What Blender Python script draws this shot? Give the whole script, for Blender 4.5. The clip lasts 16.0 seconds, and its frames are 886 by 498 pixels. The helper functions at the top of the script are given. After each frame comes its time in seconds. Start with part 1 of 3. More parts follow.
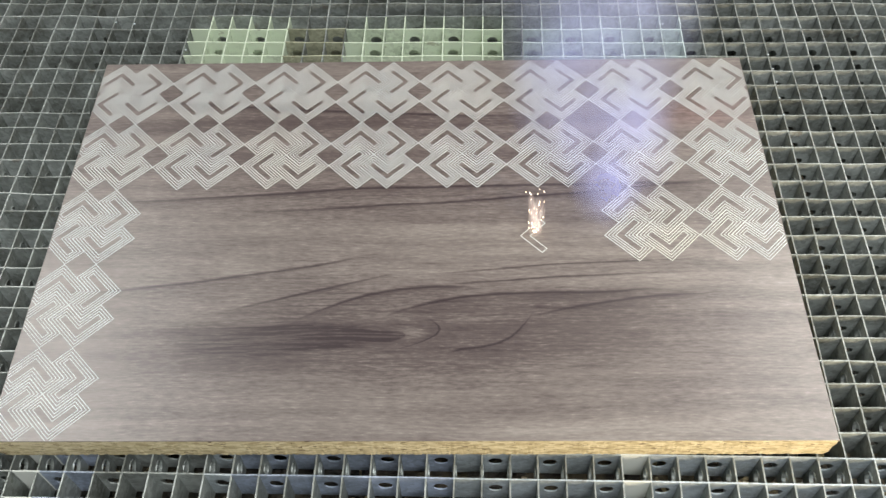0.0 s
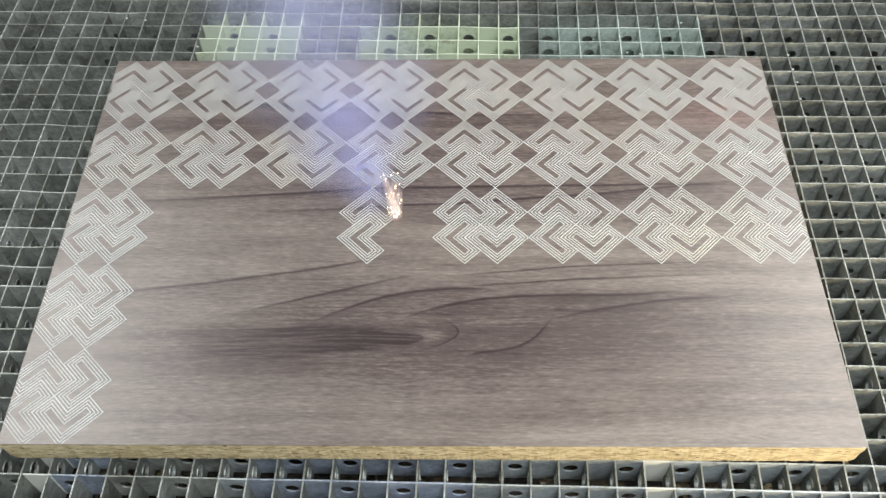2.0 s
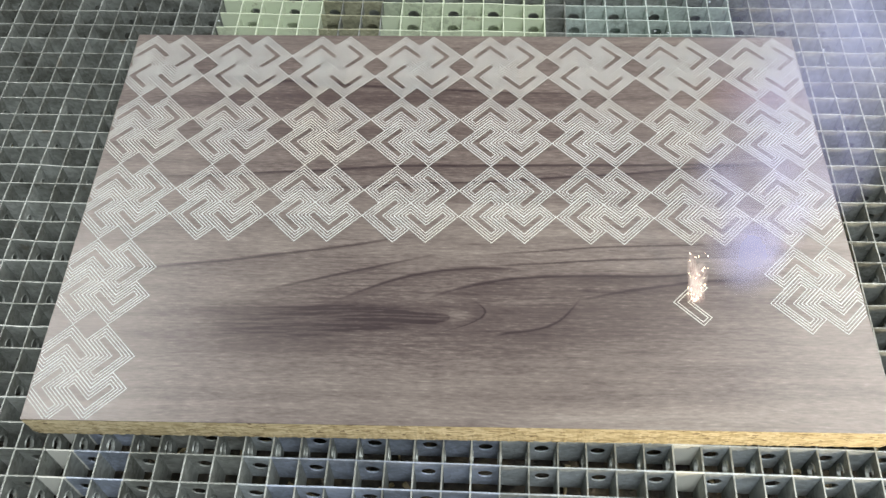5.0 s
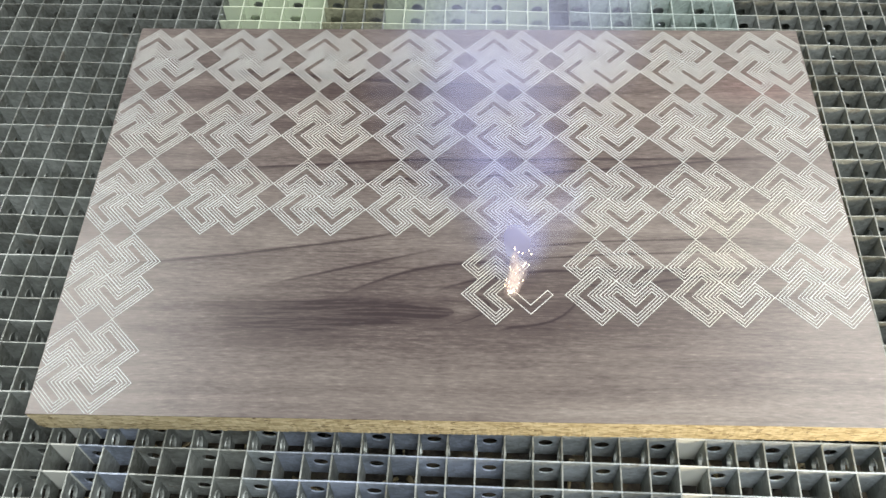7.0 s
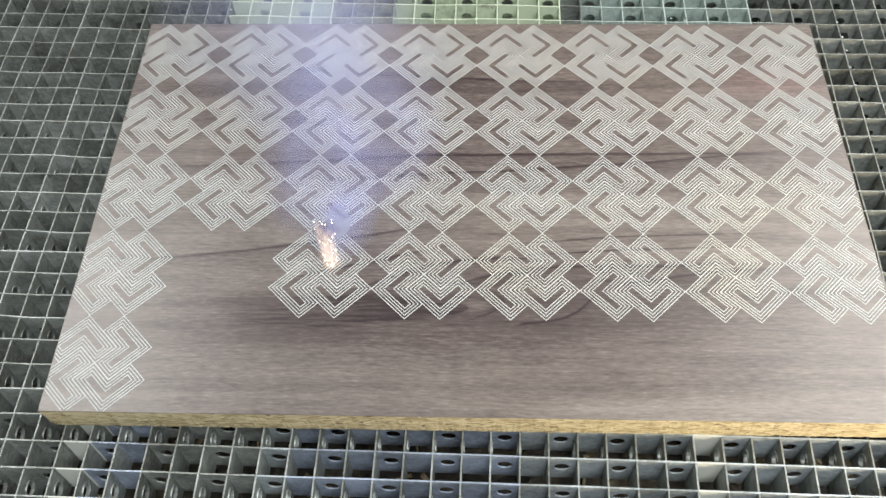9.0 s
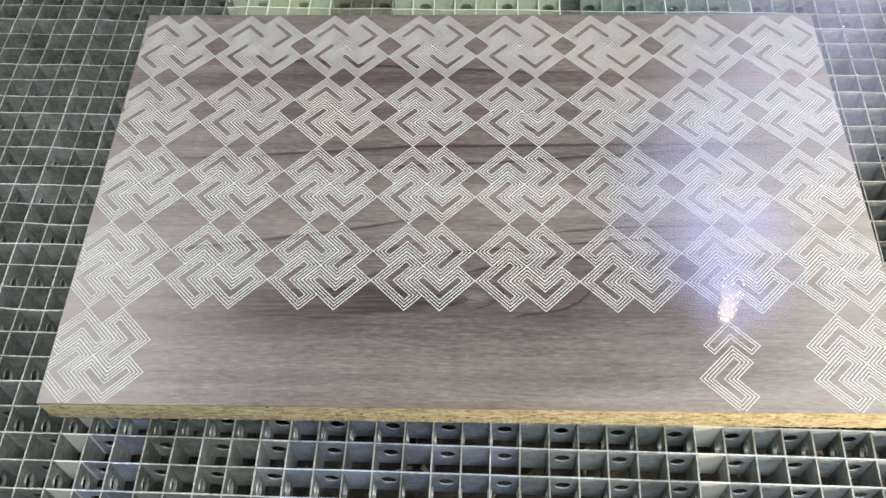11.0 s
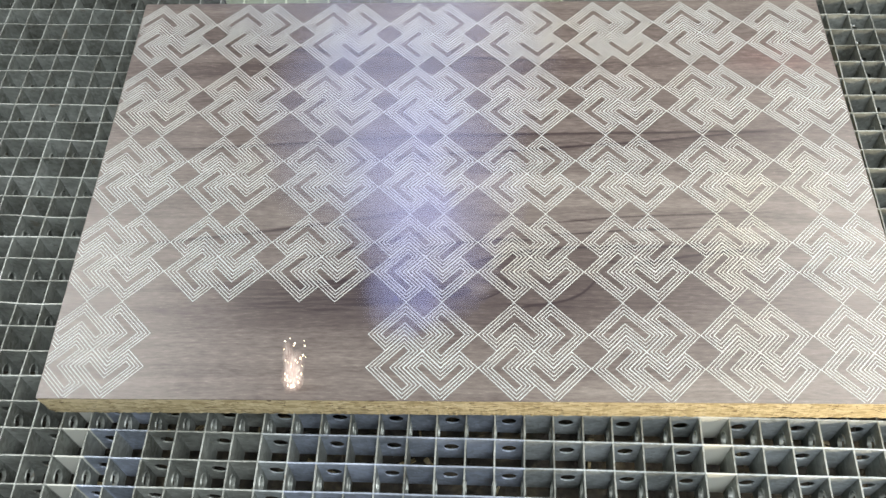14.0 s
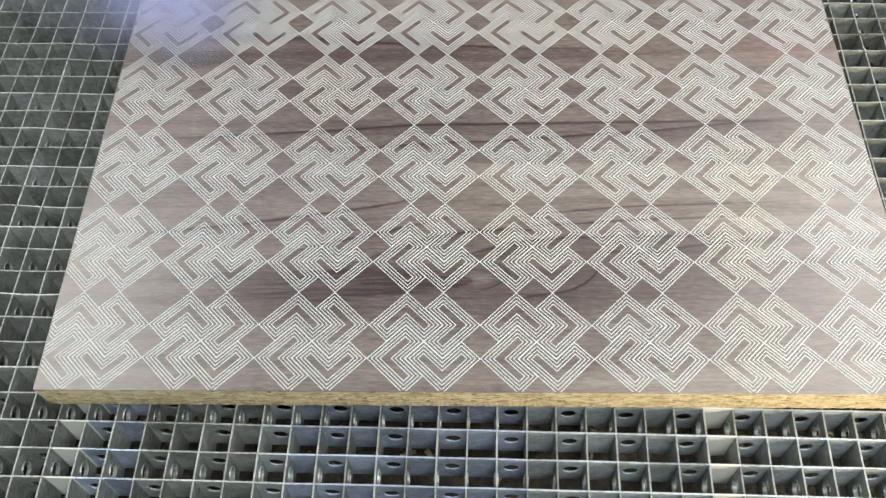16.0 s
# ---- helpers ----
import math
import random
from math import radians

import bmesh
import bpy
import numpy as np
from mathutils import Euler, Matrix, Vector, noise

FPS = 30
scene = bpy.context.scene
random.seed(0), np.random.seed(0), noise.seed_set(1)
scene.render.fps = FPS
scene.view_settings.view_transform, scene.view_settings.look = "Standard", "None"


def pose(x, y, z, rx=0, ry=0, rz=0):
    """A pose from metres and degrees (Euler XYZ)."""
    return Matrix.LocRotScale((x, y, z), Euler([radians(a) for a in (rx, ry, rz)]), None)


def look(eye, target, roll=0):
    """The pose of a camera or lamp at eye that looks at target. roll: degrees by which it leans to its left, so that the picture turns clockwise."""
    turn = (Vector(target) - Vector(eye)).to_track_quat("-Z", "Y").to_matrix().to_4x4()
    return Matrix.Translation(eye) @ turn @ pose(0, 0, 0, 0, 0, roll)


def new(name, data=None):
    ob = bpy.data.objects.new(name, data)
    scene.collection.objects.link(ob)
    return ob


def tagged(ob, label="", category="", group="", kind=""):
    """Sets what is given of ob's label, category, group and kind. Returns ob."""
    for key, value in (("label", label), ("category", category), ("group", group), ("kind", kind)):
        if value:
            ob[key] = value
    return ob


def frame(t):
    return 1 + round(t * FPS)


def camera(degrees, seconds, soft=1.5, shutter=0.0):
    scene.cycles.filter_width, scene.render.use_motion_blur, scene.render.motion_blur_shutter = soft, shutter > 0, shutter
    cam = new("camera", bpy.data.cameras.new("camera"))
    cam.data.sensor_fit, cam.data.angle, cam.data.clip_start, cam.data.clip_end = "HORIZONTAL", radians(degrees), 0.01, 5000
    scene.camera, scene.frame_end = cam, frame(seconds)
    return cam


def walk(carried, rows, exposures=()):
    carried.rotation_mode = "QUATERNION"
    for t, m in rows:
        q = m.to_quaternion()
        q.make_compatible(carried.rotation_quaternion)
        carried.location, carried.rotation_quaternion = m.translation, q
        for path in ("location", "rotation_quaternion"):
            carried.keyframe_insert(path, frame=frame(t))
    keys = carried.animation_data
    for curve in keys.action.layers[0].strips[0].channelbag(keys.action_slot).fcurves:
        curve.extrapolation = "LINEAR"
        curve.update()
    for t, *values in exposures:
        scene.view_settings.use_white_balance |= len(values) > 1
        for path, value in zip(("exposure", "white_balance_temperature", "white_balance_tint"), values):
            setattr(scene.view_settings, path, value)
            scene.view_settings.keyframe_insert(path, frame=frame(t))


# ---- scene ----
cam = camera(51.9, 16.0, soft=1.45)
PATH = [
    (0, (0.031, -0.354, 0.465), (-0.015, 0.813, -1.159), -2.2),
    (0.5, (0.029, -0.353, 0.464), (-0.003, 0.815, -1.16), -1.5),
    (1, (0.027, -0.354, 0.461), (-0.003, 0.817, -1.159), -1.5),
    (1.5, (0.025, -0.35, 0.462), (-0.021, 0.817, -1.161), -2.1),
    (2, (0.019, -0.348, 0.458), (-0.025, 0.819, -1.166), -1.8),
    (2.5, (0.02, -0.348, 0.459), (-0.033, 0.814, -1.168), -2.1),
    (3, (0.017, -0.35, 0.458), (-0.035, 0.813, -1.169), -2.0),
    (3.5, (0.014, -0.347, 0.455), (-0.038, 0.805, -1.179), -1.9),
    (4, (0.01, -0.346, 0.453), (-0.045, 0.799, -1.187), -1.8),
    (6.5, (0.005, -0.346, 0.45), (-0.048, 0.781, -1.202), -1.5),
    (7, (0.005, -0.345, 0.451), (-0.055, 0.778, -1.203), -1.9),
    (7.5, (0.004, -0.344, 0.45), (-0.062, 0.775, -1.207), -2.2),
    (8, (0.002, -0.347, 0.447), (-0.063, 0.779, -1.204), -2.2),
    (8.5, (0.0, -0.345, 0.447), (-0.059, 0.776, -1.208), -2.0),
    (9, (-0.002, -0.344, 0.448), (-0.066, 0.773, -1.209), -2.2),
    (11.5, (-0.001, -0.344, 0.444), (-0.067, 0.76, -1.223), -2.5),
    (12, (-0.002, -0.344, 0.443), (-0.065, 0.756, -1.226), -2.4),
    (12.5, (0.0, -0.341, 0.445), (-0.064, 0.751, -1.23), -2.5),
    (13, (0.0, -0.339, 0.444), (-0.066, 0.751, -1.232), -2.8),
    (13.5, (-0.003, -0.341, 0.443), (-0.063, 0.748, -1.233), -2.5),
    (14, (-0.003, -0.34, 0.441), (-0.068, 0.746, -1.237), -2.8),
    (14.5, (-0.005, -0.338, 0.439), (-0.068, 0.739, -1.244), -2.6),
    (15, (-0.006, -0.339, 0.437), (-0.067, 0.736, -1.249), -2.6),
    (15.5, (-0.007, -0.339, 0.437), (-0.062, 0.732, -1.251), -2.3),
    (16, (-0.007, -0.339, 0.436), (-0.06, 0.735, -1.251), -2.3),
]
walk(cam, [(t, look(eye, target, roll)) for t, eye, target, roll in PATH])

# ---- world, lights, exposure ----
scene.view_settings.exposure = 0.02
world = bpy.data.worlds.new("workshop_air")
scene.world = world
world.use_nodes = True
world.node_tree.nodes["Background"].inputs[0].default_value = (0.75, 0.85, 0.9, 1)
world.node_tree.nodes["Background"].inputs[1].default_value = 0.05


def area_lamp(name, eye, target, sx, sy, watts, colour, spread=180):
    data = bpy.data.lights.new(name, "AREA")
    data.spread = radians(spread)
    data.shape, data.size, data.size_y, data.energy, data.color = "RECTANGLE", sx, sy, watts, colour
    ob = new(name, data)
    ob.matrix_world = look(eye, target)
    return ob


# fluorescent rows under the workshop ceiling, then two added lamps
area_lamp("ceiling_lamp_a", (1.22, 0.95, 1.85), (1.22, 0.95, 0), 0.55, 1.3, 26, (1.0, 0.972, 0.925))
area_lamp("ceiling_lamp_b", (-1.25, 0.80, 1.85), (-1.25, 0.80, 0), 0.50, 1.2, 21.5, (1.0, 0.985, 0.955))
# added fill, high in front, to brighten slat fronts and the board's middle
area_lamp("front_fill_lamp", (0.35, -1.05, 1.85), (0.30, -1.0, 0), 1.6, 0.5, 51, (0.95, 0.98, 1.0))
# added narrow warm beam that tints the right of the board's front edge
area_lamp("warm_edge_beam", (0.85, -1.30, 0.30), (0.27, -0.16, 0), 0.14, 0.3, 0.62, (1.0, 0.82, 0.58), 26)


# ---- materials ----
def material(name):
    m = bpy.data.materials.new(name)
    m.use_nodes = True
    return m, m.node_tree, m.node_tree.nodes["Principled BSDF"]


def node(tree, kind, **values):
    n = tree.nodes.new(kind)
    for key, value in values.items():
        n.inputs[key.replace("_", " ")].default_value = value
    return n


def maths(tree, op, a, b=None, c=None, clamp=False):
    n = tree.nodes.new("ShaderNodeMath")
    n.operation, n.use_clamp = op, clamp
    for i, v in enumerate((a, b, c)):
        if v is None:
            continue
        if isinstance(v, (int, float)):
            n.inputs[i].default_value = v
        else:
            tree.links.new(v, n.inputs[i])
    return n.outputs[0]


def ramp(tree, fac, stops):
    n = tree.nodes.new("ShaderNodeValToRGB")
    while len(n.color_ramp.elements) < len(stops):
        n.color_ramp.elements.new(0.5)
    for e, (p, col) in zip(n.color_ramp.elements, stops):
        e.position, e.color = p, (*col, 1)
    tree.links.new(fac, n.inputs[0])
    return n.outputs[0]


def mix(tree, fac, a, b, blend="MIX"):
    n = tree.nodes.new("ShaderNodeMix")
    n.data_type, n.blend_type = "RGBA", blend
    for i, v in ((0, fac), (6, a), (7, b)):
        if isinstance(v, (int, float)):
            n.inputs[i].default_value = v
        elif isinstance(v, tuple):
            n.inputs[i].default_value = (*v, 1)
        else:
            tree.links.new(v, n.inputs[i])
    return n.outputs[2]


def coords(tree, scale=(1, 1, 1), offset=None):
    tc = tree.nodes.new("ShaderNodeTexCoord")
    mp = tree.nodes.new("ShaderNodeMapping")
    mp.inputs["Scale"].default_value = scale
    src = tc.outputs["Object"]
    if offset is not None:
        add = tree.nodes.new("ShaderNodeVectorMath")
        add.operation = "ADD"
        tree.links.new(src, add.inputs[0])
        tree.links.new(offset, add.inputs[1])
        src = add.outputs[0]
    tree.links.new(src, mp.inputs["Vector"])
    return mp.outputs["Vector"]


def fractal(tree, vec, scale, detail=4.0, rough=0.55, distortion=0.0):
    n = node(tree, "ShaderNodeTexNoise", Scale=scale, Detail=detail, Roughness=rough, Distortion=distortion)
    tree.links.new(vec, n.inputs["Vector"])
    return n.outputs[0]


def bump(tree, bsdf, height, strength, distance):
    n = node(tree, "ShaderNodeBump", Strength=strength, Distance=distance)
    tree.links.new(height, n.inputs["Height"])
    tree.links.new(n.outputs[0], bsdf.inputs["Normal"])


def wood_laminate():
    """Grey-brown walnut decor with a cathedral figure along x."""
    m, t, b = material("walnut_laminate")
    wide = fractal(t, coords(t, (5, 14, 1)), 1.0, 2, 0.5)
    comb = t.nodes.new("ShaderNodeCombineXYZ")
    t.links.new(maths(t, "MULTIPLY", maths(t, "SUBTRACT", wide, 0.5), 0.010), comb.inputs[1])
    off = comb.outputs[0]
    fine = fractal(t, coords(t, (48, 560, 1), off), 1.0, 5, 0.65)
    pores = fractal(t, coords(t, (150, 820, 1), off), 1.0, 3, 0.65)
    mid = fractal(t, coords(t, (3.2, 95, 1), off), 1.0, 4, 0.6)
    broad = fractal(t, coords(t, (2.2, 13, 1), off), 1.0, 3, 0.5)
    # distance from the heart of the figure
    sep = t.nodes.new("ShaderNodeSeparateXYZ")
    t.links.new(coords(t, (1, 1, 1), off), sep.inputs[0])
    x, y = sep.outputs[0], sep.outputs[1]

    def oval(cx, cy, rx, ry):
        u = maths(t, "DIVIDE", maths(t, "SUBTRACT", x, cx), rx)
        v = maths(t, "DIVIDE", maths(t, "SUBTRACT", y, cy), ry)
        return maths(t, "SQRT", maths(t, "ADD", maths(t, "MULTIPLY", u, u), maths(t, "MULTIPLY", v, v)))

    def bell(d, power=1.0):
        return maths(t, "POWER", 2.718, maths(t, "MULTIPLY", maths(t, "POWER", maths(t, "MULTIPLY", d, d), power), -1.0))

    def window(v, lo, hi, soft):
        up = maths(t, "DIVIDE", maths(t, "SUBTRACT", v, lo), soft, clamp=True)
        down = maths(t, "DIVIDE", maths(t, "SUBTRACT", hi, v), soft, clamp=True)
        return maths(t, "MULTIPLY", up, down)

    wob = maths(t, "MULTIPLY_ADD", mid, 0.0022, maths(t, "MULTIPLY", fine, 0.0007))

    def vein(along, across, poly, lo, hi, soft, thin, below):
        """A dark growth line across = poly(along), with a shade that fades away on its lower side."""
        f = poly[-1]
        for k in poly[-2::-1]:
            f = maths(t, "MULTIPLY_ADD", along, f, k)
        d = maths(t, "ADD", maths(t, "SUBTRACT", across, f), maths(t, "SUBTRACT", wob, 0.00145))
        line = bell(maths(t, "DIVIDE", d, thin))
        under = maths(t, "MULTIPLY", maths(t, "LESS_THAN", d, 0.0), maths(t, "POWER", 2.718, maths(t, "DIVIDE", maths(t, "MINIMUM", d, 0.0), 0.006)))
        return maths(t, "MULTIPLY", maths(t, "MULTIPLY_ADD", under, below, line), window(along, lo, hi, soft))

    # the heart: a dark lens, streaked, that narrows to a point on its right
    reach = maths(t, "DIVIDE", maths(t, "SUBTRACT", -0.004, x), 0.075, clamp=True)
    girth = maths(t, "MULTIPLY_ADD", maths(t, "SQRT", reach), 0.0125, 0.0006)
    off_axis = maths(t, "ABSOLUTE", maths(t, "SUBTRACT", maths(t, "ADD", y, maths(t, "MULTIPLY_ADD", x, -0.03, wob)), -0.0815))
    inside = maths(t, "MULTIPLY", maths(t, "SUBTRACT", 1.0, maths(t, "DIVIDE", off_axis, girth), clamp=True), 2.2, clamp=True)
    fade = maths(t, "DIVIDE", maths(t, "ADD", x, 0.150), 0.10, clamp=True)
    threads = fractal(t, coords(t, (20, 460, 1), off), 1.0, 3, 0.6)
    streaks = maths(t, "MULTIPLY", maths(t, "SUBTRACT", threads, 0.455, clamp=True), 6.5, clamp=True)
    heart = maths(t, "MULTIPLY", maths(t, "MULTIPLY", inside, maths(t, "MULTIPLY", fade, maths(t, "GREATER_THAN", reach, 0.0))), maths(t, "MULTIPLY_ADD", streaks, 0.85, 0.15))
    body = bell(oval(0.01, -0.072, 0.20, 0.052), 1.4)
    halo = bell(oval(-0.085, -0.088, 0.085, 0.024))
    shade = bell(oval(0.075, -0.080, 0.12, 0.022))
    back = bell(oval(-0.02, 0.085, 0.30, 0.060))
    lens = bell(oval(0.001, -0.0815, 0.008, 0.0055))
    veins = [vein(x, y, (-0.0167, 0.2477, 0.354), -0.200, -0.030, 0.03, 0.0009, 0.45),
             vein(x, y, (-0.0483, 0.1224, -3.2182), -0.072, 0.045, 0.03, 0.0009, 0.55),
             vein(x, y, (-0.0623, 0.3588, -4.2616, 16.3536), -0.020, 0.150, 0.03, 0.0009, 0.5),
             vein(x, y, (-0.0381, 0.0962, -0.2185), 0.000, 0.185, 0.06, 0.0006, 0.2),
             vein(x, y, (-0.0469, 0.0956, -0.2238), 0.000, 0.185, 0.06, 0.0007, 0.2),
             vein(x, y, (-0.0927, 0.4014, -1.0296), 0.068, 0.185, 0.03, 0.0008, 0.45),
             vein(x, y, (-0.1146, 1.5843, -39.8409, 375.7521), 0.020, 0.072, 0.008, 0.0008, 0.3),
             vein(y, x, (-0.6533, -17.16, -110.0), -0.094, -0.070, 0.006, 0.0007, 0.3),
             vein(x, y, (-0.0347, 0.2628, -0.0158), -0.120, -0.010, 0.04, 0.0008, 0.35),
             vein(x, y, (0.030, 0.03, -0.10), -0.22, 0.23, 0.10, 0.0009, 0.4),
             vein(x, y, (0.098, -0.04, 0.15), -0.20, 0.10, 0.08, 0.0010, 0.4),
             vein(x, y, (0.016, 0.06, 0.2), -0.12, 0.22, 0.08, 0.0008, 0.3)]
    dark = veins[0]
    for k in veins[1:]:
        dark = maths(t, "ADD", dark, k)
    v = maths(t, "MULTIPLY_ADD", maths(t, "SUBTRACT", fine, 0.5), 0.36, 0.575)
    v = maths(t, "MULTIPLY_ADD", maths(t, "SUBTRACT", fractal(t, coords(t, (24, 85, 1), off), 1.0, 4, 0.6), 0.5), 0.34, v)
    v = maths(t, "MULTIPLY_ADD", maths(t, "SUBTRACT", pores, 0.5), 0.66, v)
    v = maths(t, "MULTIPLY_ADD", maths(t, "SUBTRACT", mid, 0.5), 0.62, v)
    v = maths(t, "MULTIPLY_ADD", maths(t, "SUBTRACT", broad, 0.5), 0.50, v)
    v = maths(t, "MULTIPLY_ADD", heart, -0.74, v)
    v = maths(t, "MULTIPLY_ADD", maths(t, "MULTIPLY", maths(t, "MAXIMUM", body, halo), maths(t, "SUBTRACT", threads, 0.52, clamp=True)), -1.1, v)
    v = maths(t, "MULTIPLY_ADD", body, -0.09, v)
    v = maths(t, "MULTIPLY_ADD", halo, -0.12, v)
    v = maths(t, "MULTIPLY_ADD", shade, -0.16, v)
    v = maths(t, "MULTIPLY_ADD", back, -0.16, v)
    v = maths(t, "MULTIPLY_ADD", lens, 0.20, v)
    v = maths(t, "MULTIPLY_ADD", dark, -0.40, v)
    v = maths(t, "MULTIPLY_ADD", maths(t, "GREATER_THAN", pores, 0.66), 0.08, v, clamp=True)
    col = ramp(t, v, [(0.0, (0.034, 0.021, 0.023)), (0.35, (0.100, 0.077, 0.071)), (0.62, (0.200, 0.170, 0.151)), (1.0, (0.362, 0.320, 0.280))])
    red = mix(t, maths(t, "MULTIPLY", back, 0.16), col, mix(t, 1.0, col, (1.06, 0.86, 0.84), "MULTIPLY"))
    ruddy = maths(t, "MULTIPLY", bell(oval(0.197, 0.095, 0.032, 0.014)), 0.5)
    red = mix(t, ruddy, red, mix(t, 1.0, red, (1.30, 0.86, 0.88), "MULTIPLY"))
    t.links.new(red, b.inputs["Base Color"])
    t.links.new(maths(t, "MULTIPLY_ADD", fine, 0.10, 0.30), b.inputs["Roughness"])
    b.inputs["Specular IOR Level"].default_value = 0.95
    bump(t, b, fine, 0.25, 0.0002)
    return m


def chipboard():
    m, t, b = material("chipboard_edge")
    chips = node(t, "ShaderNodeTexVoronoi", Scale=1.0, Randomness=1.0)
    t.links.new(coords(t, (260, 260, 700)), chips.inputs["Vector"])
    sep = t.nodes.new("ShaderNodeSeparateColor")
    t.links.new(chips.outputs["Color"], sep.inputs[0])
    base = ramp(t, sep.outputs[0], [(0.0, (0.37, 0.29, 0.155)), (0.4, (0.54, 0.445, 0.255)), (1.0, (0.70, 0.60, 0.38))])
    pits = fractal(t, coords(t, (160, 160, 420)), 1.0, 3, 0.6)
    dark = maths(t, "MULTIPLY", maths(t, "GREATER_THAN", pits, 0.635), 0.75)
    t.links.new(mix(t, dark, base, (0.10, 0.055, 0.022)), b.inputs["Base Color"])
    b.inputs["Roughness"].default_value = 0.85
    bump(t, b, pits, 0.7, 0.0006)
    return m


def scorched_line():
    m, t, b = material("engraved_line_white")
    n = fractal(t, coords(t, (900, 900, 900)), 1.0, 3, 0.6)
    big = fractal(t, coords(t, (60, 60, 60)), 1.0, 2, 0.5)
    v = maths(t, "MULTIPLY_ADD", big, 0.35, maths(t, "MULTIPLY", n, 0.65))
    geo = t.nodes.new("ShaderNodeNewGeometry")
    wide = fractal(t, geo.outputs["Position"], 9.0, 2, 0.5)
    tint = ramp(t, wide, [(0.36, (0.95, 1.02, 1.05)), (0.54, (0.98, 1.02, 1.03)), (0.70, (1.01, 1.02, 0.95))])
    col = ramp(t, v, [(0.30, (0.46, 0.465, 0.445)), (0.55, (0.71, 0.72, 0.695))])
    t.links.new(mix(t, 1.0, col, tint, "MULTIPLY"), b.inputs["Base Color"])
    b.inputs["Roughness"].default_value = 0.75
    bump(t, b, n, 0.4, 0.0001)
    return m


def galvanised(name, pale=(1, 1, 1), lift=0.0, rough=0.42, metal=0.35):
    """Galvanised sheet, smoke-stained, with spangle and darker dirt."""
    m, t, b = material(name)
    info = t.nodes.new("ShaderNodeObjectInfo")
    jit = t.nodes.new("ShaderNodeCombineXYZ")
    for i in range(3):
        t.links.new(maths(t, "MULTIPLY", info.outputs["Random"], 7.0 + 3 * i), jit.inputs[i])
    stain = fractal(t, coords(t, (22, 22, 40), jit.outputs[0]), 1.0, 5, 0.6)
    spangle = node(t, "ShaderNodeTexVoronoi", Scale=1.0)
    t.links.new(coords(t, (420, 420, 420), jit.outputs[0]), spangle.inputs["Vector"])
    sc = t.nodes.new("ShaderNodeSeparateColor")
    t.links.new(spangle.outputs["Color"], sc.inputs[0])
    v = maths(t, "MULTIPLY_ADD", sc.outputs[0], 0.16, maths(t, "MULTIPLY", stain, 0.9))
    v = maths(t, "MULTIPLY_ADD", maths(t, "SUBTRACT", info.outputs["Random"], 0.5), 0.16, v)
    v = maths(t, "ADD", v, lift, clamp=True)
    col = ramp(t, v, [(0.2, (0.12, 0.122, 0.108)), (0.5, (0.34, 0.355, 0.34)), (0.8, (0.64, 0.66, 0.65))])
    col = mix(t, 1.0, col, pale, "MULTIPLY")
    rust = maths(t, "MULTIPLY", maths(t, "GREATER_THAN", fractal(t, coords(t, (60, 60, 60), jit.outputs[0]), 1.0, 4, 0.7), 0.66), 0.35)
    t.links.new(mix(t, rust, col, (0.16, 0.11, 0.06)), b.inputs["Base Color"])
    b.inputs["Metallic"].default_value = metal
    t.links.new(maths(t, "MULTIPLY_ADD", stain, 0.25, rough - 0.1), b.inputs["Roughness"])
    bump(t, b, stain, 0.25, 0.0006)
    return m


def grimy_floor():
    m, t, b = material("bed_tray_grime")
    a = fractal(t, coords(t, (14, 14, 14)), 1.0, 6, 0.65)
    c = fractal(t, coords(t, (70, 70, 70)), 1.0, 5, 0.7)
    v = maths(t, "MULTIPLY_ADD", a, 0.6, maths(t, "MULTIPLY", c, 0.45))
    t.links.new(ramp(t, v, [(0.35, (0.03, 0.026, 0.024)), (0.52, (0.085, 0.075, 0.062)), (0.64, (0.21, 0.17, 0.11)), (0.76, (0.42, 0.39, 0.31))]), b.inputs["Base Color"])
    b.inputs["Roughness"].default_value = 0.7
    bump(t, b, c, 0.6, 0.004)
    return m


def plaster(name, lo, hi):
    m, t, b = material(name)
    a = fractal(t, coords(t, (1.5, 1.5, 1.5)), 1.0, 6, 0.6)
    t.links.new(ramp(t, a, [(0.3, lo), (0.7, hi)]), b.inputs["Base Color"])
    b.inputs["Roughness"].default_value = 0.9
    return m


def glow(name, colour, strength):
    m, t, b = material(name)
    n = fractal(t, coords(t, (300, 300, 300)), 1.0, 2, 0.5)
    b.inputs["Base Color"].default_value = (0.9, 0.6, 0.3, 1)
    t.links.new(ramp(t, n, [(0.35, colour), (0.65, (1, 0.97, 0.88))]), b.inputs["Emission Color"])
    b.inputs["Emission Strength"].default_value = strength
    return m


